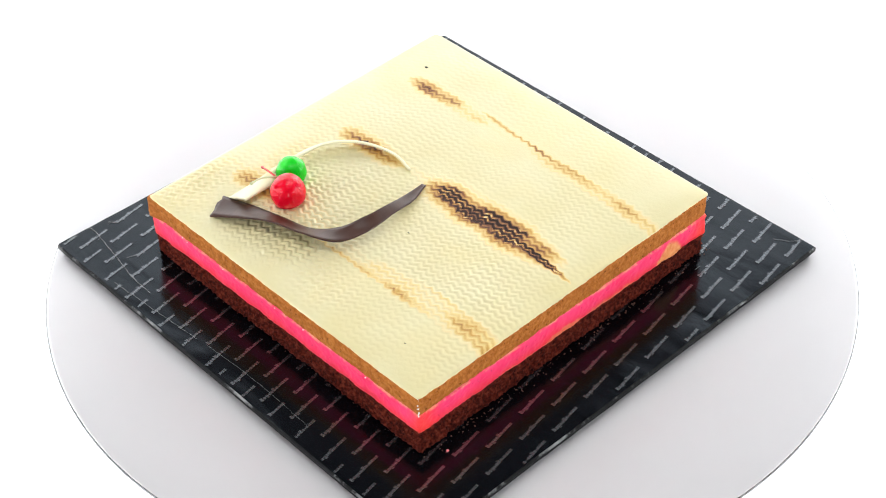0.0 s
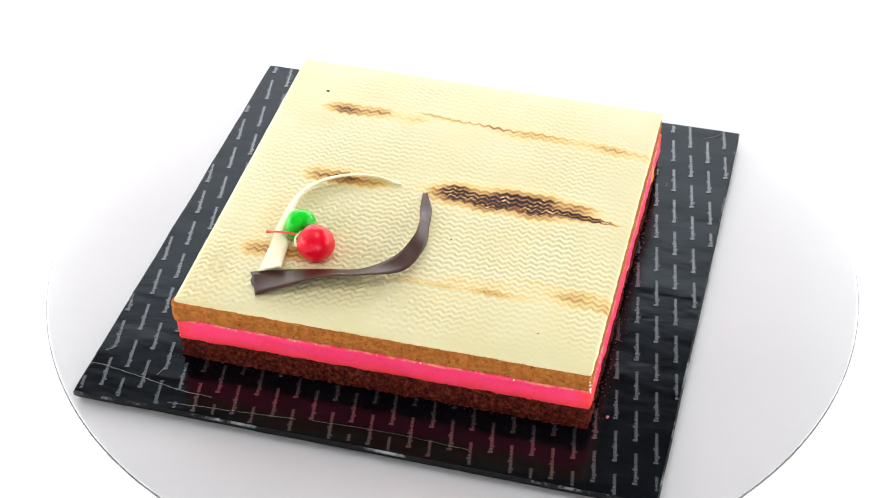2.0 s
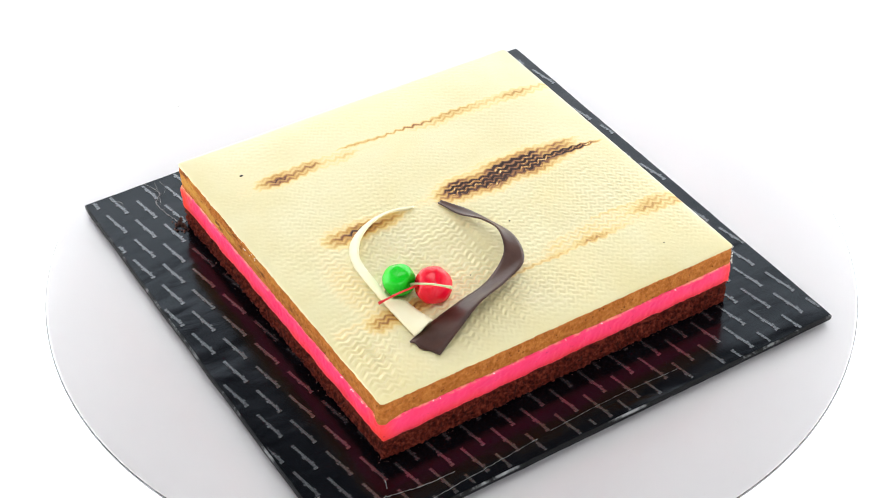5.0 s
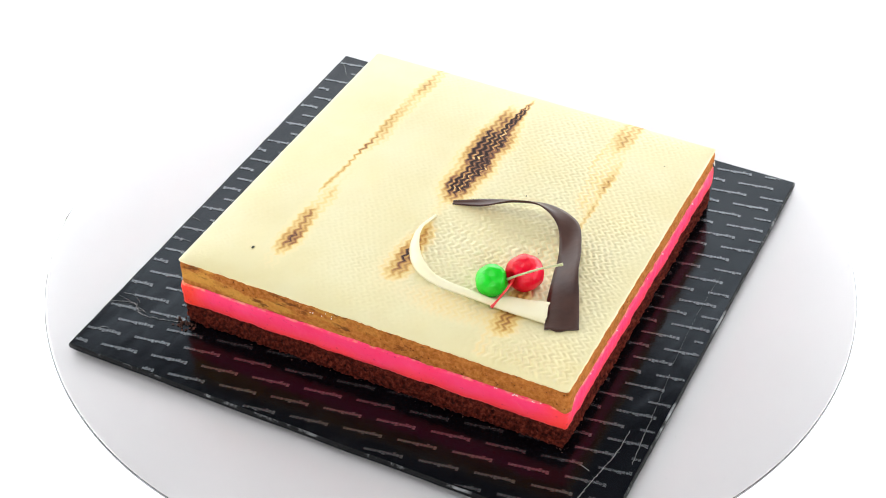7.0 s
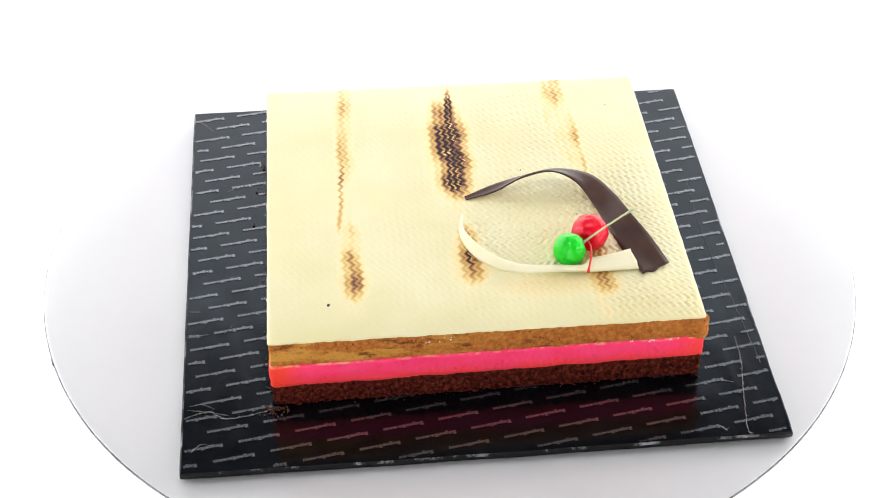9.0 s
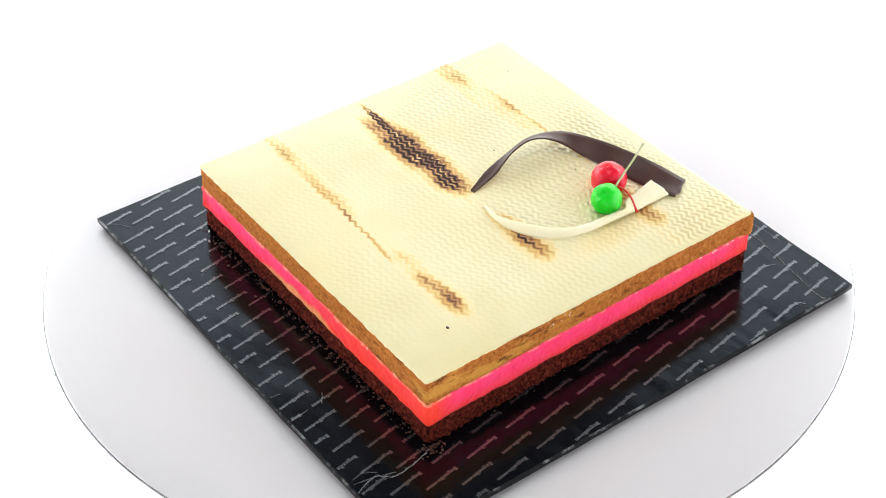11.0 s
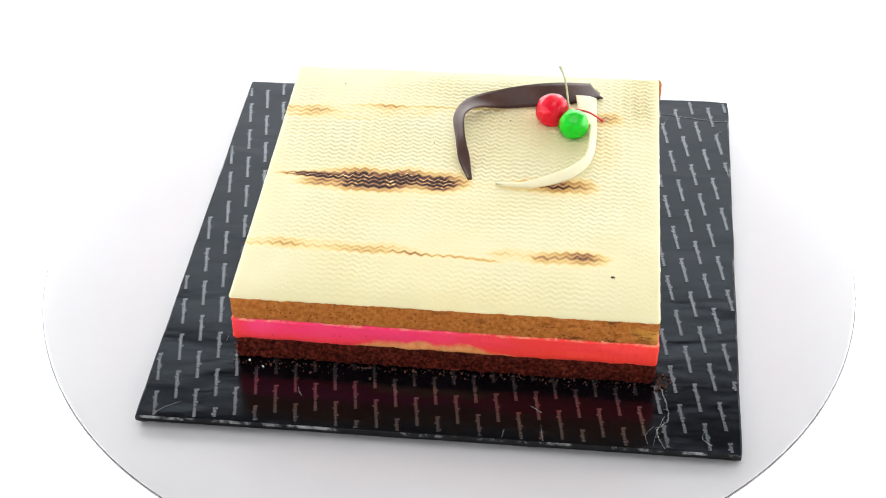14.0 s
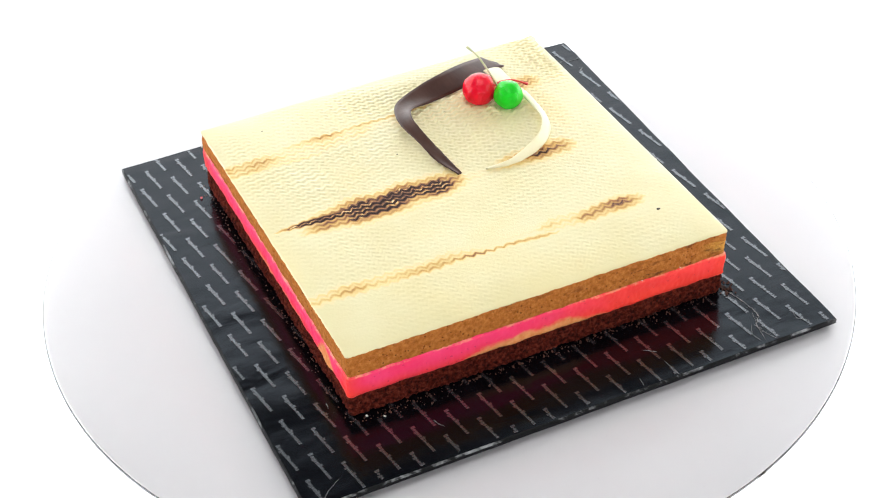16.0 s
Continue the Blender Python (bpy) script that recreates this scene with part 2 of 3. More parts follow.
def spline(points, steps):
    """A smooth line through the points."""
    p = [Vector(q) for q in points]
    p = [p[0] * 2 - p[1]] + p + [p[-1] * 2 - p[-2]]
    out, n = [], len(points) - 1
    for i in range(steps + 1):
        v = min(i / steps * n, n - 1e-6)
        k, w = int(v), v - int(v)
        a, b, c, d = p[k:k + 4]
        out.append(0.5 * ((2 * b) + (c - a) * w + (2 * a - 5 * b + 4 * c - d) * w ** 2 + (3 * b - a - 3 * c + d) * w ** 3))
    return out


def tube(path, radii, sides=8):
    """A closed bmesh tube along a path."""
    bm = bmesh.new()
    rings = []
    up = Vector((0.3, 0.2, 1))
    for i, p in enumerate(path):
        d = (path[min(i + 1, len(path) - 1)] - path[max(i - 1, 0)]).normalized()
        a = d.cross(up).normalized()
        b = d.cross(a)
        rings.append([bm.verts.new(p + radii[i] * (math.cos(q) * a + math.sin(q) * b))
                      for q in (2 * math.pi * k / sides for k in range(sides))])
    for r0, r1 in zip(rings, rings[1:]):
        for k in range(sides):
            bm.faces.new((r0[k], r0[(k + 1) % sides], r1[(k + 1) % sides], r1[k]))
    bm.faces.new(rings[0])
    bm.faces.new(rings[-1])
    return bm


def crumb_bmesh(bm, rnd, x, y, z, size):
    m = Matrix.Translation((x, y, z)) @ Euler((rnd.uniform(0, 6), rnd.uniform(0, 6), rnd.uniform(0, 6))).to_matrix().to_4x4()
    m = m @ Matrix.Diagonal((size * rnd.uniform(0.7, 1.3), size * rnd.uniform(0.6, 1.1), size * rnd.uniform(0.5, 0.9), 1))
    made = bmesh.ops.create_icosphere(bm, subdivisions=1, radius=1.0, matrix=m)
    for v in made["verts"]:
        v.co += Vector((rnd.gauss(0, 1), rnd.gauss(0, 1), rnd.gauss(0, 1))) * size * 0.14


# ---- the studio ----
FLOOR_Z = -0.06


def build_backdrop():
    """A seamless sweep: floor, curve, back wall, closed round the sides and behind the camera."""
    prof = [(-1.6, 1.9), (-1.6, FLOOR_Z + 0.3)]
    prof += [(-1.3 - 0.3 * math.cos(a), FLOOR_Z + 0.3 - 0.3 * math.sin(a)) for a in (i * math.pi / 16 for i in range(1, 8))]
    prof += [(-1.3, FLOOR_Z), (0.9, FLOOR_Z)]
    prof += [(0.9 + 0.4 * math.sin(a), FLOOR_Z + 0.4 - 0.4 * math.cos(a)) for a in (i * math.pi / 20 for i in range(1, 10))]
    prof += [(1.3, FLOOR_Z + 0.4), (1.3, 1.32)]
    front, back = prof[:9], prof[9:]
    xs = [-1.5, -0.75, 0.0, 0.75, 1.5]
    verts = [(x, y, z) for x in xs for y, z in back]
    k = len(back)
    faces = [(i * k + q, (i + 1) * k + q, (i + 1) * k + q + 1, i * k + q + 1) for i in range(4) for q in range(k - 1)]
    for x in (-1.5, 1.5):                      # unseen glowing wings added at both sides
        k = len(verts)
        verts += [(x, -0.6, FLOOR_Z), (x, 1.3, FLOOR_Z), (x, 1.3, 0.75), (x, -0.6, 0.75)]
        faces.append((k, k + 1, k + 2, k + 3))
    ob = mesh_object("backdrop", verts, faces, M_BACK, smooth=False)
    tagged(ob, "seamless white photo sweep with added glow", "backdrop", kind="structure")
    return ob


build_backdrop()


def build_room():
    """The plain grey studio that closes the place round the sweep."""
    a, h, t = 2.3, 2.6, 0.1
    z0 = FLOOR_Z - 0.02
    boxes = {"floor": ((-a, -a, z0 - t), (a, a, z0)), "ceiling": ((-a, -a, h), (a, a, h + t)),
             "wall_north": ((-a, a, z0), (a, a + t, h)), "wall_south": ((-a, -a - t, z0), (a, -a, h)),
             "wall_west": ((-a - t, -a, z0), (-a, a, h)), "wall_east": ((a, -a, z0), (a + t, a, h))}
    for name, (p, q) in boxes.items():
        verts = [(x, y, z) for x in (p[0], q[0]) for y in (p[1], q[1]) for z in (p[2], q[2])]
        faces = [(0, 1, 3, 2), (4, 6, 7, 5), (0, 4, 5, 1), (2, 3, 7, 6), (0, 2, 6, 4), (1, 5, 7, 3)]
        ob = mesh_object(name, verts, faces, M_ROOM, smooth=False)
        tagged(ob, "plain matte grey painted studio " + name.split("_")[0], name.split("_")[0], kind="structure")


build_room()


# ---- turntable ----
def build_turntable():
    root = new("turntable")
    tagged(root, "round satin white display turntable with thin polished metal edge", "turntable")
    R = 0.2519
    prof = [(0.0005, 0.0), (0.08, 0.0), (0.16, 0.0), (0.22, 0.0), (R - 0.0022, 0.0), (R - 0.0012, -0.0002), (R - 0.0007, -0.0007)]
    v, f = lathe(prof, 240)
    mesh_object("disc", v, f, M_DISC, root)
    prof = [(R - 0.0007, -0.0007), (R, -0.0009), (R + 0.0001, -0.0020), (R - 0.0004, -0.0027), (R - 0.004, -0.0032), (0.03, -0.0034)]
    v, f = lathe(prof, 240)
    mesh_object("edge_band", v, f, M_RIM, root, "polished grey metal edge")
    v, f = lathe([(0.045, -0.0034), (0.045, -0.030), (0.10, -0.034), (0.105, FLOOR_Z + 0.004), (0.0005, FLOOR_Z + 0.004)], 48)
    mesh_object("pedestal", v, f, M_DISC, root)
    for x, y, n in ((-0.0653, 0.2485, 5), (-0.0625, 0.2500, 4), (0.0610, 0.2535, 7)):
        rnd = random.Random(n)
        c = CAKE_FRAME @ Vector((x, y, 0))
        c.x -= 0.0012
        out = c.normalized()
        along, grow = Vector((-out.y, out.x, 0)), 1.6 if n == 5 else 0.9
        c = out * (R + 0.00015) + Vector((0, 0, -0.0013))
        bm = bmesh.new()
        ring = [bm.verts.new(c + along * rnd.uniform(0.0007, 0.0017) * grow * math.cos(a) + Vector((0, 0, rnd.uniform(0.0005, 0.0009) * math.sin(a))))
                for a in (2 * math.pi * q / 11 for q in range(11))]
        mid = bm.verts.new(c + out * 0.0008)
        for q in range(11):
            bm.faces.new((mid, ring[q], ring[(q + 1) % 11]))
        part("grime_fleck", bm, M_SPECK, root, "dark fleck of grime on the edge", smooth=False)
    carried_things.append((root, Matrix.Translation((0.0012, 0, 0))))   # the disc runs a little out of true
    return root


build_turntable()

# ---- cake board ----
BOARD_HALF = 0.1688
BOARD_MID = (-0.0015, 0.0054)


def board_top(x, y):
    """Height of the board's top in the cake's frame; the board is slightly warped."""
    u, v = (x - BOARD_MID[0]) / BOARD_HALF, (y - BOARD_MID[1]) / BOARD_HALF
    return 0.0069 + 0.00025 * u + 0.0006 * v * v * (1 if v > 0 else 0.4) - 0.0006 * max(0, u) * max(0, -v) + 0.0007 * max(0, -u) * max(0, -v)


def wobble_edge(s, seed):
    return 0.0004 * noise.noise((s * 30, seed, 0)) + 0.0002 * noise.noise((s * 140, seed, 3))


def build_board():
    root = new("cake_board")
    tagged(root, "square black glossy film-wrapped cake board with grey print, on the turntable", "cake board")
    n, h, r = 56, BOARD_HALF, 0.0011
    # cross-section ring offsets: bottom edge, side, rounded upper edge
    verts, faces = [], []
    for i in range(n + 1):
        for j in range(n + 1):
            x, y = -h + 2 * h * i / n, -h + 2 * h * j / n
            X, Y = x * (1 - r / h), y * (1 - r / h)
            if i in (0, n):
                X += wobble_edge(y, i)
            if j in (0, n):
                Y += wobble_edge(x, j + 7)
            verts.append((X, Y, board_top(X + BOARD_MID[0], Y + BOARD_MID[1])))
    idx = lambda i, j: i * (n + 1) + j
    faces += [(idx(i, j), idx(i + 1, j), idx(i + 1, j + 1), idx(i, j + 1)) for i in range(n) for j in range(n)]
    rim = [idx(i, 0) for i in range(n)] + [idx(n, j) for j in range(n)] + [idx(i, n) for i in range(n, 0, -1)] + [idx(0, j) for j in range(n, 0, -1)]
    last = rim
    for out, drop in ((0.0007, 0.0003), (0.0011, 0.0011), (0.0009, 0.0030), (0.0010, 0.0034), (-0.0028, None)):
        ring = []
        for q in rim:
            x, y, z = verts[q]
            d = Vector((x if abs(x) > h - 0.004 else 0, y if abs(y) > h - 0.004 else 0, 0)).normalized()
            ring.append(len(verts))
            verts.append((x + d.x * out, y + d.y * out, z - drop if drop else 0.0002))
        m = len(rim)
        faces += [(last[k], ring[k], ring[(k + 1) % m], last[(k + 1) % m]) for k in range(m)]
        last = ring
    faces.append(tuple(reversed(last)))
    board = mesh_object("board", verts, faces, M_BOARD, root)
    board.data.materials.append(M_EDGE)
    board.data.materials.append(M_WORN)
    for p in board.data.polygons:
        p.use_smooth = p.index >= n * n
        if p.index >= n * n + 2 * len(rim):
            p.material_index = 1
        elif p.index >= n * n:
            p.material_index = 2
    return ride(root, pose(BOARD_MID[0], BOARD_MID[1], 0, 0, 0, -0.28))


BOARD = build_board()
PRINT_STEP, PRINT_SHIFT = Vector((-0.00524, 0.03122)), Vector((0.00854, 0.01744))
PRINT_DIR = PRINT_STEP.normalized()
PRINT_SIDE = Vector((PRINT_DIR.y, -PRINT_DIR.x))
# plain blocks that stand for a line of print: start, width, foot, head (mm)
BLOCKS = [(0.0, 1.9, 0.0, 2.8), (2.3, 1.6, 0.1, 2.0), (4.3, 1.7, -0.7, 2.0), (6.4, 1.1, 0.0, 2.0), (8.0, 1.7, 0.0, 2.0), (10.1, 1.9, 0.0, 2.8),
          (12.4, 1.6, 0.1, 2.0), (14.5, 0.5, 0.0, 1.4), (15.5, 1.6, 0.1, 2.0), (17.6, 1.7, 0.1, 2.0), (19.8, 1.3, 0.0, 2.0), (21.5, 1.3, 0.0, 2.0)]


def block_mesh(blocks, name="printed_mark"):
    """One joined strip of plain blocks of uneven height."""
    verts, faces = [], []
    xs = sorted({round(q, 3) for b in blocks for q in (b[0], b[0] + b[1])})
    lo, hi = 0.70, 1.30
    for x in xs:
        verts += [(x, lo), (x, hi)]
    for i in range(len(xs) - 1):
        faces.append((2 * i, 2 * i + 2, 2 * i + 3, 2 * i + 1))
    for x0, w, foot, head in blocks:
        a, b = xs.index(round(x0, 3)), xs.index(round(x0 + w, 3))
        k = len(verts)
        verts += [(x0, foot), (x0 + w, foot), (x0, max(head, 1.4)), (x0 + w, max(head, 1.4))]
        faces += [(k, k + 1, 2 * b, 2 * a), (2 * a + 1, 2 * b + 1, k + 3, k + 2)]
    me = bpy.data.meshes.new(name)
    me.from_pydata([(x * 0.001, y * 0.001, 0.00006) for x, y in verts], [], faces)
    me.materials.append(M_PRINT)
    return me


def build_print():
    """Lines of print in slanting columns, each line shifted from its neighbour's; cut at the board's edge, none under the cake."""
    whole = block_mesh(BLOCKS)
    angle = math.degrees(math.atan2(PRINT_DIR.y, PRINT_DIR.x))
    for c in range(-6, 36):
        for k in range(-34, 8):
            o = Vector((-0.1520, 0.1024)) + PRINT_SHIFT * c + PRINT_STEP * k
            o -= Vector(BOARD_MID)
            inside = []
            for b in BLOCKS:
                pts = [o + PRINT_DIR * (a * 0.001) - PRINT_SIDE * (q * 0.001) for a in (b[0], b[0] + b[1]) for q in (b[2], b[3])]
                if all(max(abs(p.x), abs(p.y)) < BOARD_HALF - 0.0012 for p in pts):
                    inside.append(b)
            ends = [o + Vector(BOARD_MID), o + PRINT_DIR * 0.023 + Vector(BOARD_MID)]
            if len(inside) < 3 or all(max(abs(p.x), abs(p.y)) < 0.117 for p in ends):
                continue
            me = whole if len(inside) == len(BLOCKS) else block_mesh(inside)
            ob = new("printed_mark", me)
            ob.parent = BOARD
            z = [board_top(*p) for p in ends]
            tilt = math.degrees(math.atan2(z[1] - z[0], 0.023))
            ob.matrix_basis = pose(o.x, o.y, z[0] + 0.00022, 0, 0, angle) @ pose(0, 0, 0, 0, -tilt, 0)


build_print()


def crease(points, width, ragged, seed):
    """A crack in the film: a thin ragged raised strip with short side splinters."""
    rnd = random.Random(seed)
    width, ragged, reach = width * 0.72, ragged * 0.5, BOARD_HALF - 0.0018
    path = spline([(x * 0.001 - BOARD_MID[0], y * 0.001 - BOARD_MID[1], 0) for x, y in points], 14 * (len(points) - 1))
    bm = bmesh.new()

    def strip(line, w0, w1):
        prev = None
        line = [Vector((min(reach, max(-reach, p.x)), min(reach, max(-reach, p.y)), 0)) for p in line]
        for i, p in enumerate(line):
            d = (line[min(i + 1, len(line) - 1)] - line[max(i - 1, 0)]).normalized()
            s = Vector((-d.y, d.x, 0)) * (w0 + (w1 - w0) * i / max(1, len(line) - 1)) * rnd.uniform(0.35, 1.2) * 0.5
            z = board_top(p.x + BOARD_MID[0], p.y + BOARD_MID[1]) + 0.00034
            row = [bm.verts.new((p.x - s.x, p.y - s.y, z)), bm.verts.new((p.x, p.y, z + 0.00016)), bm.verts.new((p.x + s.x, p.y + s.y, z))]
            if prev:
                bm.faces.new((prev[0], prev[1], row[1], row[0]))
                bm.faces.new((prev[1], prev[2], row[2], row[1]))
            prev = row

    line = [p + Vector((rnd.gauss(0, ragged), rnd.gauss(0, ragged), 0)) for p in path]
    strip(line, width, width * 0.5)
    for p, q in zip(line[::2], line[1::2]):
        if rnd.random() < 0.4 and width > 0.0006:
            d = (q - p).normalized()
            side = Vector((-d.y, d.x, 0)) * rnd.choice((-1, 1)) * rnd.uniform(0.0008, 0.0024) + d * rnd.uniform(-0.0008, 0.0008)
            strip([p, p + side * 0.5, p + side], width * 0.45, width * 0.1)
    part("crease", bm, M_CREASE, BOARD, "whitish cracked film crease", smooth=False)


crease([(-171, -140), (-162, -139), (-135, -143), (-112, -147), (-91, -148)], 0.0010, 0.00045, 1)
crease([(-114, -158), (-88, -156), (-62, -154), (-39, -152)], 0.00045, 0.0003, 2)
crease([(-30, -151), (10, -149), (60, -150)], 0.00016, 0.0002, 3)
crease([(-125, 122), (-129, 138), (-130, 150), (-124, 160), (-129, 174)], 0.0010, 0.0006, 4)
crease([(-128, 148), (-124, 160), (-122, 171)], 0.0005, 0.0003, 5)
crease([(-119, 170), (-118, 163), (-122, 156)], 0.0004, 0.0003, 6)
crease([(-154, 168), (-149, 163), (-150, 157)], 0.0006, 0.0004, 7)
crease([(157, 173), (153, 167), (144, 161)], 0.0007, 0.0003, 8)
crease([(-40, 166), (-39, 172)], 0.0006, 0.0004, 9)

crease([(128, 104), (128, 109)], 0.0006, 0.0003, 10)
crease([(-165, -127), (-161, -124)], 0.0012, 0.0003, 11)
crease([(-128, -139), (-126, -133)], 0.0007, 0.0003, 12)
crease([(-60, 151), (-56, 148), (-53, 146)], 0.0005, 0.0003, 13)
crease([(-62, 174), (-61, 167), (-60, 160)], 0.0005, 0.0003, 14)
crease([(79, 143), (78, 147), (76, 150)], 0.0005, 0.0003, 15)

# ---- cake ----
HALF = 0.1204


def skew(x, y):
    """The cake is not quite square: one corner runs out."""
    w = max(0.0, (1 - x / HALF) / 2) * max(0.0, (1 + y / HALF) / 2)
    return x - 0.0015 * w, y + 0.0030 * w


def top_shape(x, y):
    """Height of the cake's top without its relief, numpy arrays or numbers."""
    u, v = x / HALF, y / HALF
    low = 0.0529 + 0.0015 * v - 0.0005 * u
    return low + 0.0020 * (1 - np.abs(u) ** 9) * (1 - np.abs(v) ** 9)


def zigzag(x):
    """Sideways swing of the embossed rows."""
    return 0.00096 * np.arcsin(np.sin(2 * np.pi * x / 0.0066)) * 0.75 + 0.00015 * np.sin(2 * np.pi * x / 0.0031 + 1.0) + 0.0004 * np.sin(x * 190 + 2)


ROW = 0.0042
# scorched streaks: from x, to x, y at both ends, half width, strength (mm)
STREAKS = [(-112, -20, 71, 73, 11.0, 0.09), (-20, 112, 6, 5, 15.0, 0.09), (-94, -46, 71, 73, 6.0, 0.52), (-84, -58, 69, 69, 2.4, 0.14), (-70, -20, 70, 72, 5.0, 0.18), (-34, 46, 79, 74, 1.3, 0.50), (8, 165, 75, 68, 5.6, 0.27),
           (30, 150, 76, 71, 2.0, 0.14), (-85, -26, 4.5, 5, 7.5, 0.55), (-78, -40, 4, 3, 4.5, 0.28), (-8, 100, 6.0, 5.0, 10.0, 0.50), (-6, 78, 5.5, 5.0, 7.8, 0.62),
           (55, 117, 6, 2.6, 1.8, 2.2), (-9, 110, 9, 9, 13.0, 0.22), (38, 106, 15, 12, 4.0, 0.30), (-44, 2, 6, 9, 5.0, 0.12), (-100, -50, -69, -67, 7.5, 0.48),
           (-118, -92, -66, -64, 6.0, 0.12), (-30, 84, -74, -72.5, 1.5, 0.28), (36, 84, -72, -73, 3.0, 0.18), (58, 150, -57, -63, 2.4, 0.21), (20, 160, -66, -67, 9.0, 0.09),
           (80, 150, -64, -68, 3.4, 0.22), (96, 150, -70, -71, 2.4, 0.19), (-20, 170, -69, -66, 10.0, 0.10), (-60, 150, 73, 70, 9.0, 0.07)]


def build_cream(root):
    """The top sheet of cream: rows of embossed zigzags, rounded rim, a short skirt; attribute burn holds the scorching,
    with glints painted in.
    """
    nx, ny = 400, 580
    u = np.linspace(-1, 1, nx + 1)
    v = np.linspace(-1, 1, ny + 1)
    X, Y = np.meshgrid(u * HALF, v * HALF, indexing="ij")

    def patches(scale, seed):
        """Smooth random field between 0 and 1."""
        r = np.random.RandomState(seed)
        k = r.normal(0, 1, (14, 2)) / scale
        p = r.uniform(0, 6.28, 14)
        f = sum(np.sin(a * X + b * Y + c) for (a, b), c in zip(k, p))
        return 1 / (1 + np.exp(-f / 1.6))

    yy = Y + zigzag(X + 0.003 * patches(0.014, 9)) * (0.75 + 0.6 * patches(0.012, 33)) + 0.0012 * patches(0.012, 41)
    rows = 0.5 + 0.5 * np.sin(2 * np.pi * yy / ROW)
    ridge = rows ** 0.8
    cells = 0.5 + 0.5 * np.sin(2 * np.pi * X / 0.0033 + np.pi * np.floor(yy / ROW))
    near = np.exp(-(((X + 0.05) / 0.075) ** 2 + ((Y + 0.075) / 0.05) ** 2))

    def lobe(x, y, a, b):
        """A soft patch where the mat pressed deeper."""
        return np.exp(-(((X - x) / a) ** 2 + ((Y - y) / b) ** 2) ** 1.5)

    strength = 0.07 + 0.48 * patches(0.018, 2) ** 1.8 * (0.4 + 0.6 * patches(0.05, 5))
    strength += 1.05 * lobe(-0.040, -0.045, 0.048, 0.045) + 0.55 * lobe(-0.085, -0.105, 0.045, 0.022) + 0.42 * lobe(0.010, -0.098, 0.055, 0.018)
    strength += 0.42 * lobe(0.060, -0.035, 0.055, 0.040) + 0.35 * lobe(0.112, -0.085, 0.016, 0.022) + 0.30 * lobe(-0.060, 0.040, 0.050, 0.022)
    strength += 0.22 * lobe(-0.040, 0.098, 0.070, 0.018) + 0.20 * lobe(0.060, 0.045, 0.050, 0.020)
    strength += 0.75 * lobe(-0.109, -0.092, 0.013, 0.030)
    back = np.clip((Y - 0.005) / 0.05, 0, 1)
    strength *= (1 - 0.5 * back * back * (3 - 2 * back)) * (1 - 0.25 * np.clip((X - 0.02) / 0.05, 0, 1))
    strength *= 0.65 + 0.6 * patches(0.010, 63)
    relief = 0.00070 * strength * (ridge - 0.5) + 0.00020 * strength * (cells - 0.5)
    edge = np.minimum(HALF - np.abs(X), HALF - np.abs(Y))
    relief *= np.clip(edge / 0.004, 0, 1)
    burn = np.zeros_like(X)
    lines = patches(0.006, 21)
    for x0, x1, y0, y1, hw, amount in STREAKS:
        x0, x1, y0, y1, hw = (q * 0.001005 for q in (x0, x1, y0, y1, hw))
        s = (X - x0) / (x1 - x0)
        taper = np.clip(np.minimum(s / 0.16, (1 - s) / 0.30), 0, 1) ** 0.7
        mid = y0 + (y1 - y0) * s
        d = np.abs(Y + 0.6 * (yy - Y) - mid) / (hw * (0.35 + 0.65 * taper) + 1e-6)
        body = np.exp(-1.3 * d ** 2.2)
        burn = burn + amount * body * taper * (0.78 + 0.28 * rows) * (0.55 + 0.6 * lines)
    burn = burn + 0.11 * lobe(-0.088, -0.038, 0.013, 0.036) + 0.08 * lobe(-0.003, -0.014, 0.007, 0.022) + 0.05 * lobe(-0.070, 0.010, 0.030, 0.012)
    burn = np.minimum(burn, 0.95)
    hot = np.clip(burn * 3.0 - 1.7, 0, 1)
    # charred patch: nearly black, broken by pale ridge crests of the zigzags, their glints painted in
    fine = 0.5 + 0.5 * np.sin(2 * np.pi * (yy + 0.0006 * patches(0.003, 71)) / (ROW * 0.86))
    crest_glint = np.clip((fine - 0.44) / 0.3, 0, 1) * (0.40 + 0.60 * cells) * (0.35 + 0.8 * patches(0.0035, 51))
    burn = burn * (0.72 + 0.30 * rows) * (1 - hot) + hot * (0.96 - 0.84 * crest_glint - 0.12 * (1 - rows) * patches(0.005, 81))
    burn = np.clip(burn, 0, 1.0)
    # grooves toned near the corner at -x -y
    groove_tone = np.exp(-(((X + 0.108) / 0.012) ** 2 + ((Y + 0.088) / 0.03) ** 2))
    burn = np.maximum(burn, 0.06 * groove_tone * (rows < 0.35))
    burn = np.maximum(burn, 0.07 * near * (rows < 0.3) * strength)
    Z = top_shape(X, Y) + relief
    roll = np.clip(1 - edge / 0.0016, 0, 1)
    Z -= 0.0004 * roll ** 2
    # rounded corners
    rad = 0.0020
    cx, cy = np.maximum(np.abs(X) - (HALF - rad), 0), np.maximum(np.abs(Y) - (HALF - rad), 0)
    q = np.maximum(cx, cy)
    length = np.sqrt(cx ** 2 + cy ** 2) + 1e-9
    X2 = np.sign(X) * np.where((cx > 0) & (cy > 0), HALF - rad + cx * q / length, np.abs(X))
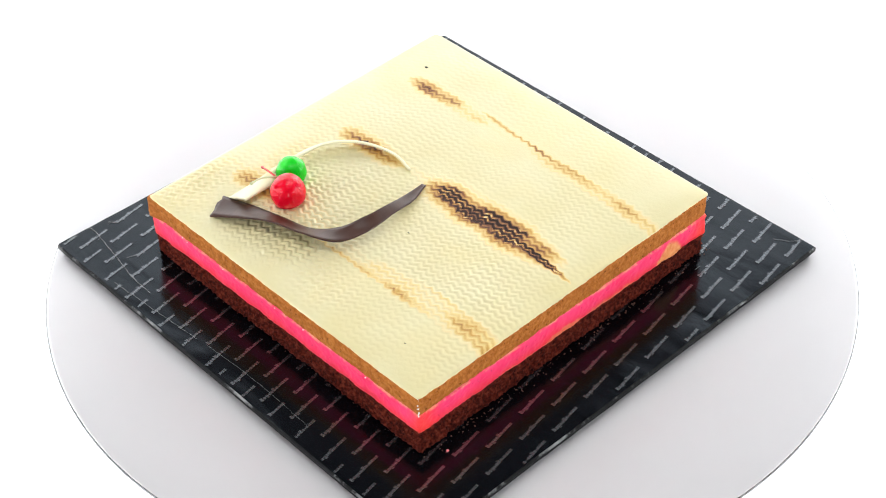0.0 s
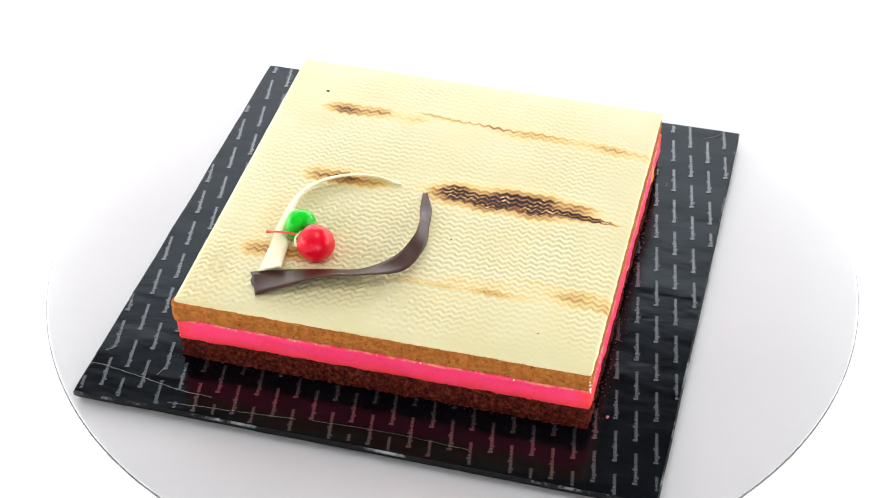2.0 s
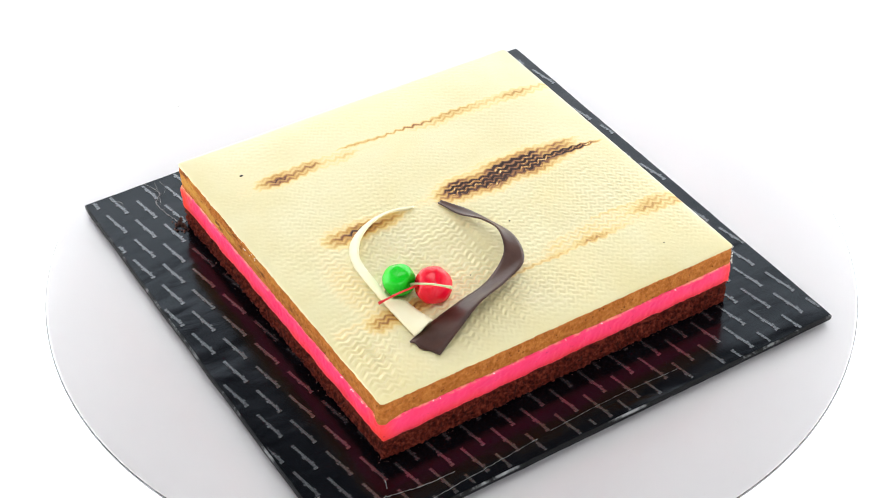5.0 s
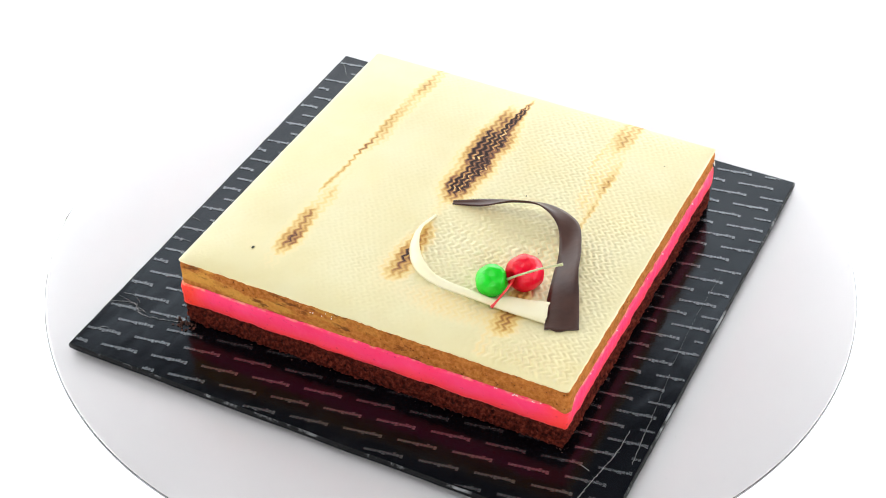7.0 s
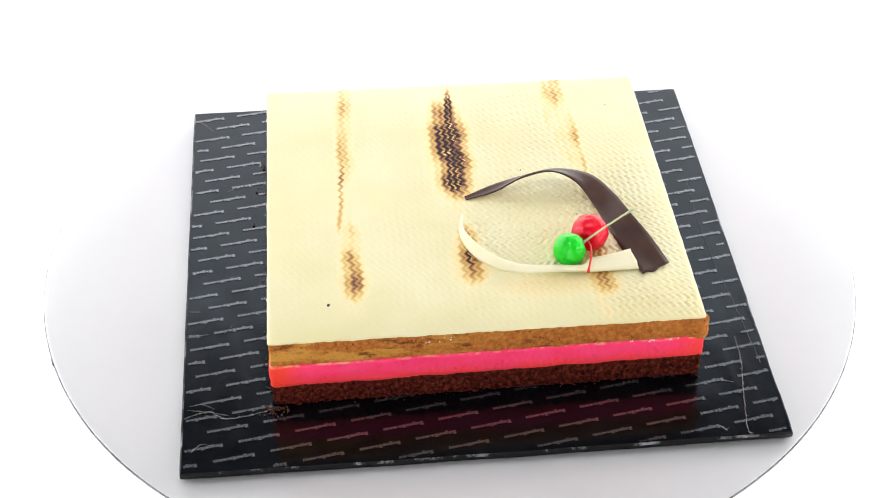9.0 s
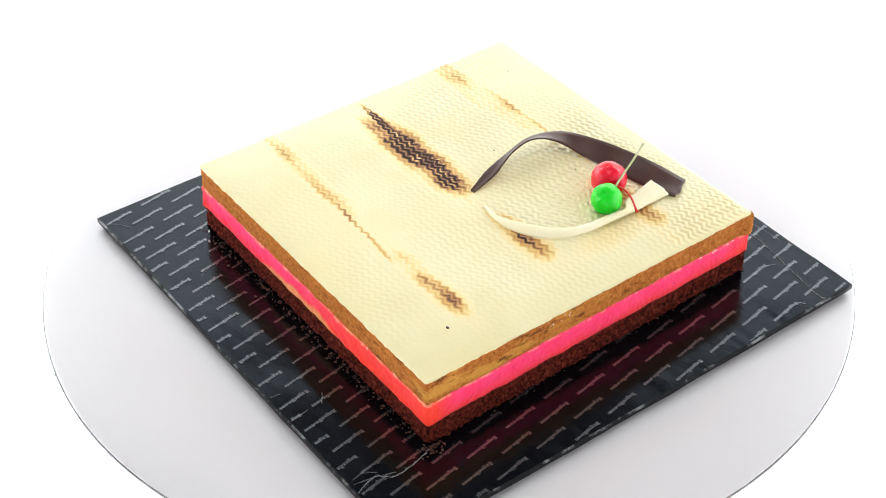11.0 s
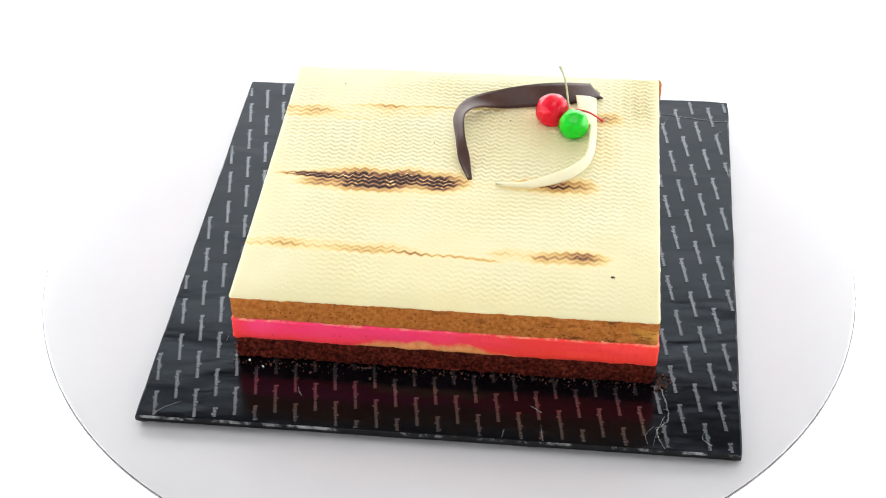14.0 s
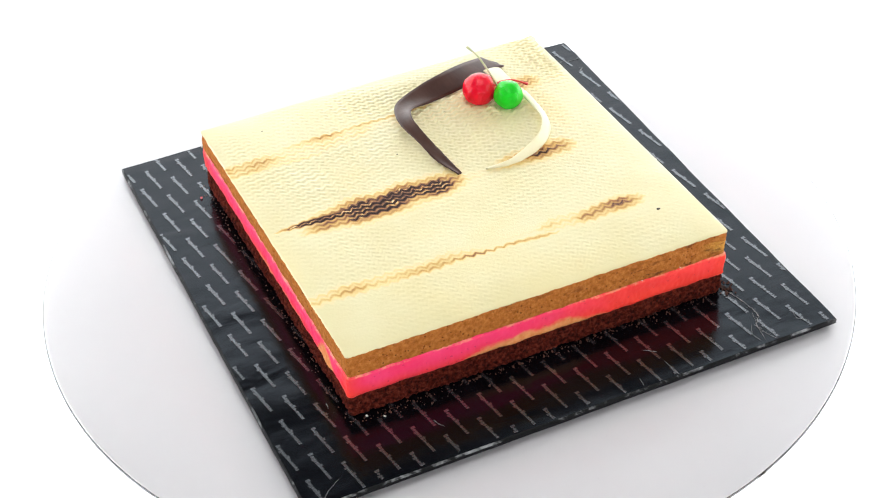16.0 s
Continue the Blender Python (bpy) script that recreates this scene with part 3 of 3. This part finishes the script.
    Y2 = np.sign(Y) * np.where((cx > 0) & (cy > 0), HALF - rad + cy * q / length, np.abs(Y))
    wv = np.maximum(0, (1 - X2 / HALF) / 2) * np.maximum(0, (1 + Y2 / HALF) / 2)
    X2, Y2 = X2 - 0.0015 * wv, Y2 + 0.0030 * wv
    verts = np.stack([X2, Y2, Z], -1).reshape(-1, 3).tolist()
    k = ny + 1
    faces = [(i * k + j, (i + 1) * k + j, (i + 1) * k + j + 1, i * k + j + 1) for i in range(nx) for j in range(ny)]
    rim = [i * k for i in range(nx)] + [nx * k + j for j in range(ny)] + [i * k + ny for i in range(nx, 0, -1)] + [j for j in range(ny, 0, -1)]
    values = burn.reshape(-1).tolist()
    last = rim
    for out, drop in ((0.0001, 0.0003), (0.0001, 0.0006), (-0.0006, 0.0010)):
        ring = []
        for a in rim:
            x, y, z = verts[a]
            d = Vector((x if abs(x) > HALF - 0.0042 else 0, y if abs(y) > HALF - 0.0042 else 0, 0)).normalized()
            t = 0.0004 * noise.noise((x * 160, y * 160, 2)) + 0.0003 * noise.noise((x * 500, y * 500, 5))
            ring.append(len(verts))
            verts.append((x + d.x * (out + t), y + d.y * (out + t), z - drop * (1 + 700 * t)))
            values.append(0.14 if drop > 0.0007 else 0.05)
        m = len(rim)
        faces += [(last[q], ring[q], ring[(q + 1) % m], last[(q + 1) % m]) for q in range(m)]
        last = ring
    ob = mesh_object("cream_topping", verts, faces, M_CREAM, root, "embossed ivory cream with scorched brown streaks")
    ob.data.attributes.new("burn", "FLOAT", "POINT").data.foreach_set("value", values)
    return ob


def outline(half, rad, step):
    """Points and outward normals round a rounded square."""
    pts = []
    a = half - rad
    for q in range(4):
        c, s = (1, 0, -1, 0)[q], (0, 1, 0, -1)[q]
        for i in range(int(2 * a / step)):
            t = -a + i * step
            pts.append(((half * c - t * s, half * s + t * c), (c, s)))
        for i in range(6):
            w = math.pi / 2 * i / 6
            nx, ny = math.cos(w), math.sin(w)
            pts.append((((a + rad * nx) * c - (a + rad * ny) * s, (a + rad * nx) * s + (a + rad * ny) * c), (nx * c - ny * s, nx * s + ny * c)))
    return pts


def build_layer(root, name, label, material, half, bottom, top, rows, coarse, fine, seed, swing, nub=0.0):
    """A slab of the cake with a crumbly cut side; bottom and top are heights or functions of the place."""
    ring = outline(half, 0.0020, 0.0009)
    m = len(ring)
    verts, faces = [], []
    level = lambda f, x, y: f(x, y) if callable(f) else f
    for k in range(rows + 1):
        w = k / rows
        for (x, y), (nx, ny) in ring:
            x2, y2 = skew(x, y)
            lo = level(bottom, x2, y2) + swing * noise.noise((x * 60, y * 60, seed)) * (0 if callable(bottom) else 1)
            hi = level(top, x2, y2)
            if not callable(top):
                hi += swing * noise.noise((x * 60, y * 60, seed + 5)) + 0.0003 * noise.noise((x * 420, y * 420, seed))
            z = lo + (hi - lo) * w
            d = coarse * noise.noise((x * 110, y * 110, z * 150 + seed)) + fine * noise.noise((x * 520, y * 520, z * 520 + seed))
            d += fine * 0.8 * noise.noise((x * 1100, y * 1100, z * 1100 + seed))
            d -= 0.0005 * (1 if k in (0, rows) else 0)
            if nub:
                d += nub * math.exp(-((x + HALF) ** 2 + (y + HALF) ** 2) / 0.006 ** 2)
            verts.append((x2 + nx * d, y2 + ny * d, z))
    faces = [(k * m + i, k * m + (i + 1) % m, (k + 1) * m + (i + 1) % m, (k + 1) * m + i) for k in range(rows) for i in range(m)]
    faces += [tuple(range(m - 1, -1, -1)), tuple(range(rows * m, rows * m + m))]
    return mesh_object(name, verts, faces, material, root, label)


def build_cake():
    root = new("cake")
    tagged(root, "square layered cake with toasted cream top on a black board", "cake")
    base = lambda x, y: board_top(x, y) + 0.0001
    under = lambda x, y: float(top_shape(np.clip(x, -HALF, HALF), np.clip(y, -HALF, HALF))) - 0.0012
    seam = lambda x, y: 0.0228 + 0.005 * (x - y) + 0.0006 * noise.noise((x * 60, y * 60, 3)) + 0.0003 * noise.noise((x * 420, y * 420, 8))
    over = lambda x, y: seam(x, y) + 0.0005
    build_layer(root, "chocolate_sponge", "crumbly dark chocolate sponge layer", M_DARK, 0.1198, base, over, 18, 0.0008, 0.0014, 1, 0.0006)
    build_layer(root, "mousse", "smooth vivid pink mousse layer", M_MOUSSE, 0.1207, seam, 0.0374, 14, 0.0007, 0.0004, 11, 0.0007)
    build_layer(root, "tan_sponge", "golden brown sponge layer", M_TAN, 0.1201, 0.0370, under, 16, 0.0005, 0.0004, 23, 0.0006, 0.0026)
    build_cream(root)
    for x, y, s in ((-95.0, 88.9, 1.2), (20, -34, 0.6), (-26, -62, 0.5), (86, -98, 0.5)):
        bm = bmesh.new()
        bmesh.ops.create_icosphere(bm, subdivisions=2, radius=0.0007 * s)
        for v in bm.verts:
            v.co.x *= 1.5
            v.co.z *= 0.45
        ob = part("speck", bm, M_SPECK, root, "dark speck in the cream")
        ob.location = (x * 0.001, y * 0.001, float(top_shape(x * 0.001, y * 0.001)) + 0.0003)
    rnd = random.Random(31)
    flecks = [(120.2 + rnd.uniform(-0.5, 0.3), -120.2 + rnd.uniform(-0.4, 0.5), rnd.uniform(37.5, 51.0)) for i in range(10)]
    flecks += [(-120.9, rnd.uniform(22, 42), rnd.uniform(46.5, 51.0)) for i in range(8)]
    flecks += [(-121.2, rnd.uniform(-112, -78), rnd.uniform(36.8, 38.0)) for i in range(9)]
    flecks += [(rnd.uniform(-116, -60), 122.6, rnd.uniform(36.8, 38.0)) for i in range(6)]
    flecks += [(rnd.uniform(-110, 110), -121.0, rnd.uniform(36.7, 37.9)) for i in range(7)]
    for x, y, z in flecks:
        bm = bmesh.new()
        crumb_bmesh(bm, rnd, 0, 0, 0, rnd.uniform(0.0003, 0.0006) * (1.15 if x > 0 and abs(y + 120.2) < 0.6 else 1.0))
        ob = part("cream_fleck", bm, M_CRUMB_WHITE, root, "pale fleck of cream on the cut side", smooth=False)
        ob.location = (x * 0.001, y * 0.001, z * 0.001)
    return ride(root, Matrix.Identity(4))


build_cake()


def surface(x, y):
    return float(top_shape(x, y))


# ---- chocolate curls ----
def build_curl(name, label, category, outer, inner, thick, material, seed):
    """A band of chocolate between two edge lines, with thickness and slightly uneven edges."""
    steps, across = 90, 6
    a, b = spline(outer, steps), spline(inner, steps)
    o = a[0] * 0.5 + a[-1] * 0.5
    o.z = min(p.z for p in a + b)
    rows = []
    for i in range(steps + 1):
        wob = 0.00025 * noise.noise((i * 0.35, seed, 0))
        side = (b[i] - a[i]).normalized()
        rows.append([(a[i] - side * wob).lerp(b[i] + side * wob, k / across) - o for k in range(across + 1)])
    for k in range(across + 1):                # the broad end is broken off unevenly
        away = (rows[steps][k] - rows[steps - 4][k]).normalized()
        rows[steps][k] = rows[steps][k] + away * 0.0018 * noise.noise((k * 1.9, seed, 4)) + Vector((0, 0, 0.0004 * noise.noise((k * 1.3, seed, 9))))
    bm = bmesh.new()
    grids = []
    for sign in (0.5, -0.5):
        g = []
        for i, row in enumerate(rows):
            nxt, prv = rows[min(i + 1, steps)], rows[max(i - 1, 0)]
            line = []
            for k, p in enumerate(row):
                nrm = (nxt[k] - prv[k]).cross(row[across] - row[0]).normalized()
                arch = 0.0006 * math.sin(math.pi * k / across)
                line.append(bm.verts.new(p + nrm * (sign * thick * (0.7 if k in (0, across) else 1.0) + arch)))
            g.append(line)
        grids.append(g)
    for g in grids:
        for i in range(steps):
            for k in range(across):
                bm.faces.new((g[i][k], g[i][k + 1], g[i + 1][k + 1], g[i + 1][k]))
    top, bot = grids
    for i in range(steps):
        for k in (0, across):
            bm.faces.new((top[i][k], top[i + 1][k], bot[i + 1][k], bot[i][k]))
    for i in (0, steps):
        for k in range(across):
            bm.faces.new((top[i][k], top[i][k + 1], bot[i][k + 1], bot[i][k]))
    ob = part(name, bm, material, None)
    tagged(ob, label, category)
    return ride(ob, Matrix.Translation(o))


mm = lambda rows: [(x * 0.001005, y * 0.001005, 0.0070 + (z * 0.001 - 0.0070) * 1.037) for x, y, z in rows]
DARK_OUT = mm([(-4.5, 3.2, 54.0), (2.8, -14.2, 55.8), (6.2, -32.8, 58.7), (9.3, -53.8, 60.3), (2.6, -73.9, 59.5), (-18.0, -84.6, 60.6), (-38.2, -91.2, 61.0),
               (-55.6, -99.0, 58.0), (-75.1, -107.3, 52.8)])
DARK_IN = mm([(-7.1, 2.5, 53.6), (-4.0, -15.8, 56.3), (1.0, -34.2, 62.7), (1.6, -50.2, 64.4), (-5.3, -64.2, 60.2), (-22.2, -72.9, 54.4), (-43.8, -78.0, 53.8),
              (-64.0, -83.1, 53.4), (-84.0, -90.3, 53.6)])
WHITE_OUT = mm([(-21.9, 6.6, 53.6), (-38.5, 9.8, 54.2), (-57.2, 5.7, 55.0), (-72.6, -5.9, 55.6), (-79.6, -22.5, 56.0), (-81.0, -44.9, 56.2), (-80.9, -57.0, 55.4), (-80.6, -62.5, 54.6), (-80.2, -72.0, 54.2), (-79.6, -88.8, 53.8)])
WHITE_IN = mm([(-21.9, 5.6, 54.4), (-37.6, 7.2, 56.8), (-53.4, 1.6, 58.8), (-66.6, -8.0, 59.2), (-75.0, -22.3, 58.5), (-76.2, -44.4, 57.1), (-76.2, -56.5, 56.2), (-70.2, -62.0, 55.4), (-68.6, -72.0, 55.8), (-66.5, -86.3, 57.5)])
build_curl("chocolate_curl", "curved dark chocolate band arching over the cream", "chocolate curl", DARK_OUT, DARK_IN, 0.0011, M_CHOC, 3)
build_curl("chocolate_curl", "curved white chocolate band beside the candied cherries", "chocolate curl", WHITE_OUT, WHITE_IN, 0.0012, M_WHITE, 8)


# ---- candied cherries ----
def build_cherry(label, radius, place, stem_path, fruit_material, stem_material, stem_label, seed, dimple):
    """A glossy fruit with a dimple where its stem leaves, flattened where it sits in the cream; place: the fruit's middle."""
    root = new("cherry")
    tagged(root, label, "cherry", group="candied cherries")
    c = Vector(place)
    ground = surface(c.x, c.y) - 0.0006
    bm = bmesh.new()
    bmesh.ops.create_uvsphere(bm, u_segments=48, v_segments=32, radius=radius)
    axis = (Vector(dimple) - c).normalized()
    for v in bm.verts:
        n = v.co.normalized()
        d = n.dot(axis)
        v.co *= 1 + 0.055 * noise.noise(n * 1.9 + Vector((seed, 0, 0))) + 0.012 * noise.noise(n * 4.5 + Vector((0, seed, 0)))
        v.co -= axis * radius * 0.22 * math.exp(-((1 - d) / 0.05))
        # shallow folds of the skin that run out from the dimple
        a1 = axis.orthogonal().normalized()
        turn = math.atan2(n.dot(axis.cross(a1)), n.dot(a1))
        v.co += n * radius * 0.016 * math.sin(turn * 5 + 2.5 * noise.noise(n * 2.3 + Vector((seed, seed, 0)))) * math.exp(-((1 - d - 0.18) / 0.22) ** 2)
        low = ground - c.z
        if v.co.z < low + 0.002:
            v.co.z = max(v.co.z, low) if v.co.z > low else low
    base = Vector((c.x, c.y, ground))
    for v in bm.verts:
        v.co += c - base
    part("fruit", bm, fruit_material, root)
    line = spline([Vector(p) - base for p in stem_path], 26)
    radii = [0.00062 + 0.0003 * math.exp(-i / 2.5) + 0.0004 * math.exp(-((26 - i) / 2.0) ** 2) for i in range(27)]
    part("stem", tube(line, radii), stem_material, root, stem_label)
    return ride(root, Matrix.Translation(base))


build_cherry("glossy green candied cherry with thin pale stem", 0.0094, (-0.0667, -0.0509, 0.0618),
             mm([(-63.5, -58.8, 61.6), (-62.0, -66.0, 66.5), (-59.5, -78.0, 73.5), (-55.7, -88.3, 77.2)]), M_GREEN, M_STEM_GREEN, "thin pale green stem", 2, (-0.0633, -0.0603, 0.0635))
build_cherry("glossy red candied cherry with red stem", 0.0109, (-0.0529, -0.0649, 0.0620),
             mm([(-61.5, -61.5, 61.8), (-68.0, -62.5, 62.6), (-76.0, -61.5, 61.5), (-84.6, -58.7, 57.6)]), M_RED, M_STEM_RED, "curved bright red stem", 5, (-0.0628, -0.0613, 0.0639))


# ---- crumbs on the board ----
def build_crumbs():
    rnd = random.Random(12)
    verts, faces = [], []
    unit = bmesh.new()
    bmesh.ops.create_icosphere(unit, subdivisions=1, radius=1.0)
    uv = [v.co.copy() for v in unit.verts]
    uf = [tuple(v.index for v in f.verts) for f in unit.faces]
    unit.free()

    def drop(x, y, size):
        k = len(verts)
        turn = Euler((rnd.uniform(0, 6), rnd.uniform(0, 6), rnd.uniform(0, 6))).to_matrix()
        z = board_top(x, y) + size * 0.55
        for c in uv:
            q = turn @ Vector((c.x * 1.1, c.y * 0.9, c.z * 0.7)) * size * rnd.uniform(0.8, 1.2)
            verts.append((x + q.x, y + q.y, max(z + q.z, board_top(x, y) + 0.00005)))
        faces.extend(tuple(k + i for i in f) for f in uf)

    for i in range(330):                       # side at +y, thickest
        x = rnd.uniform(-0.122, 0.122)
        drop(x, 0.1222 + abs(rnd.gauss(0, 0.0030)), 0.0002 + 0.0008 * rnd.random() ** 2.5)
    for i in range(110):                      # beside the side at +x
        drop(0.1212 + abs(rnd.gauss(0, 0.0028)), rnd.uniform(-0.115, 0.12), 0.0002 + 0.0007 * rnd.random() ** 2.5)
    for i in range(36):                       # along the other sides, close to the sponge
        x = rnd.uniform(-0.12, 0.12)
        drop(x, -0.1203 - abs(rnd.gauss(0, 0.0008)), rnd.uniform(0.0002, 0.0004))
        drop(0.1205 + abs(rnd.gauss(0, 0.0022)), x, rnd.uniform(0.0002, 0.0007))
        drop(-0.1205 - abs(rnd.gauss(0, 0.0016)), x, rnd.uniform(0.0002, 0.0006))
    for i in range(60):                        # a heap at the corner -x +y
        drop(-0.1225 - abs(rnd.gauss(0, 0.003)), 0.121 + rnd.gauss(0, 0.004), rnd.uniform(0.0003, 0.001))
    ob = mesh_object("crumbs", verts, faces, M_CRUMB, smooth=False)
    tagged(ob, "loose dark brown sponge crumbs scattered on the board", "crumbs", kind="stuff")
    ride(ob, Matrix.Identity(4))


build_crumbs()


def build_crumb(x, y, size, material, label, seed):
    rnd = random.Random(seed)
    bm = bmesh.new()
    crumb_bmesh(bm, rnd, 0, 0, size * 0.6, size)
    for v in bm.verts:
        v.co.z = max(v.co.z, 0.0)
    ob = part("crumb", bm, material, None, smooth=False)
    tagged(ob, label, "crumb", group="larger crumbs on the board")
    ride(ob, Matrix.Translation((x * 0.001, y * 0.001, board_top(x * 0.001, y * 0.001) + 0.00005)))


build_crumb(129, -108, 0.0012, M_CRUMB_PINK, "small pink mousse crumb on the black board", 1)
build_crumb(112, 123, 0.0009, M_CRUMB_WHITE, "tiny white cream crumb on the black board", 2)
build_crumb(103, 128, 0.0010, M_CRUMB_WHITE, "tiny white cream crumb on the black board", 3)
build_crumb(-126, 124, 0.0016, M_CRUMB, "brown sponge crumb at the cake's corner", 4)
build_crumb(-123, 127, 0.0013, M_CRUMB, "brown sponge crumb at the cake's corner", 5)
build_crumb(40, 133, 0.0012, M_CRUMB, "brown sponge crumb on the black board", 6)
build_crumb(75, 131, 0.0012, M_CRUMB, "brown sponge crumb on the black board", 7)


# ---- what moves ----
def motions():
    """The disc and all that stands on it turn together at an even pace."""
    times = [0.25 * i for i in range(65)]
    for ob, base in carried_things:
        walk(ob, [(t, pose(0, 0, 0, 0, 0, TURN_START + TURN_RATE * t) @ TILT @ base) for t in times])


motions()
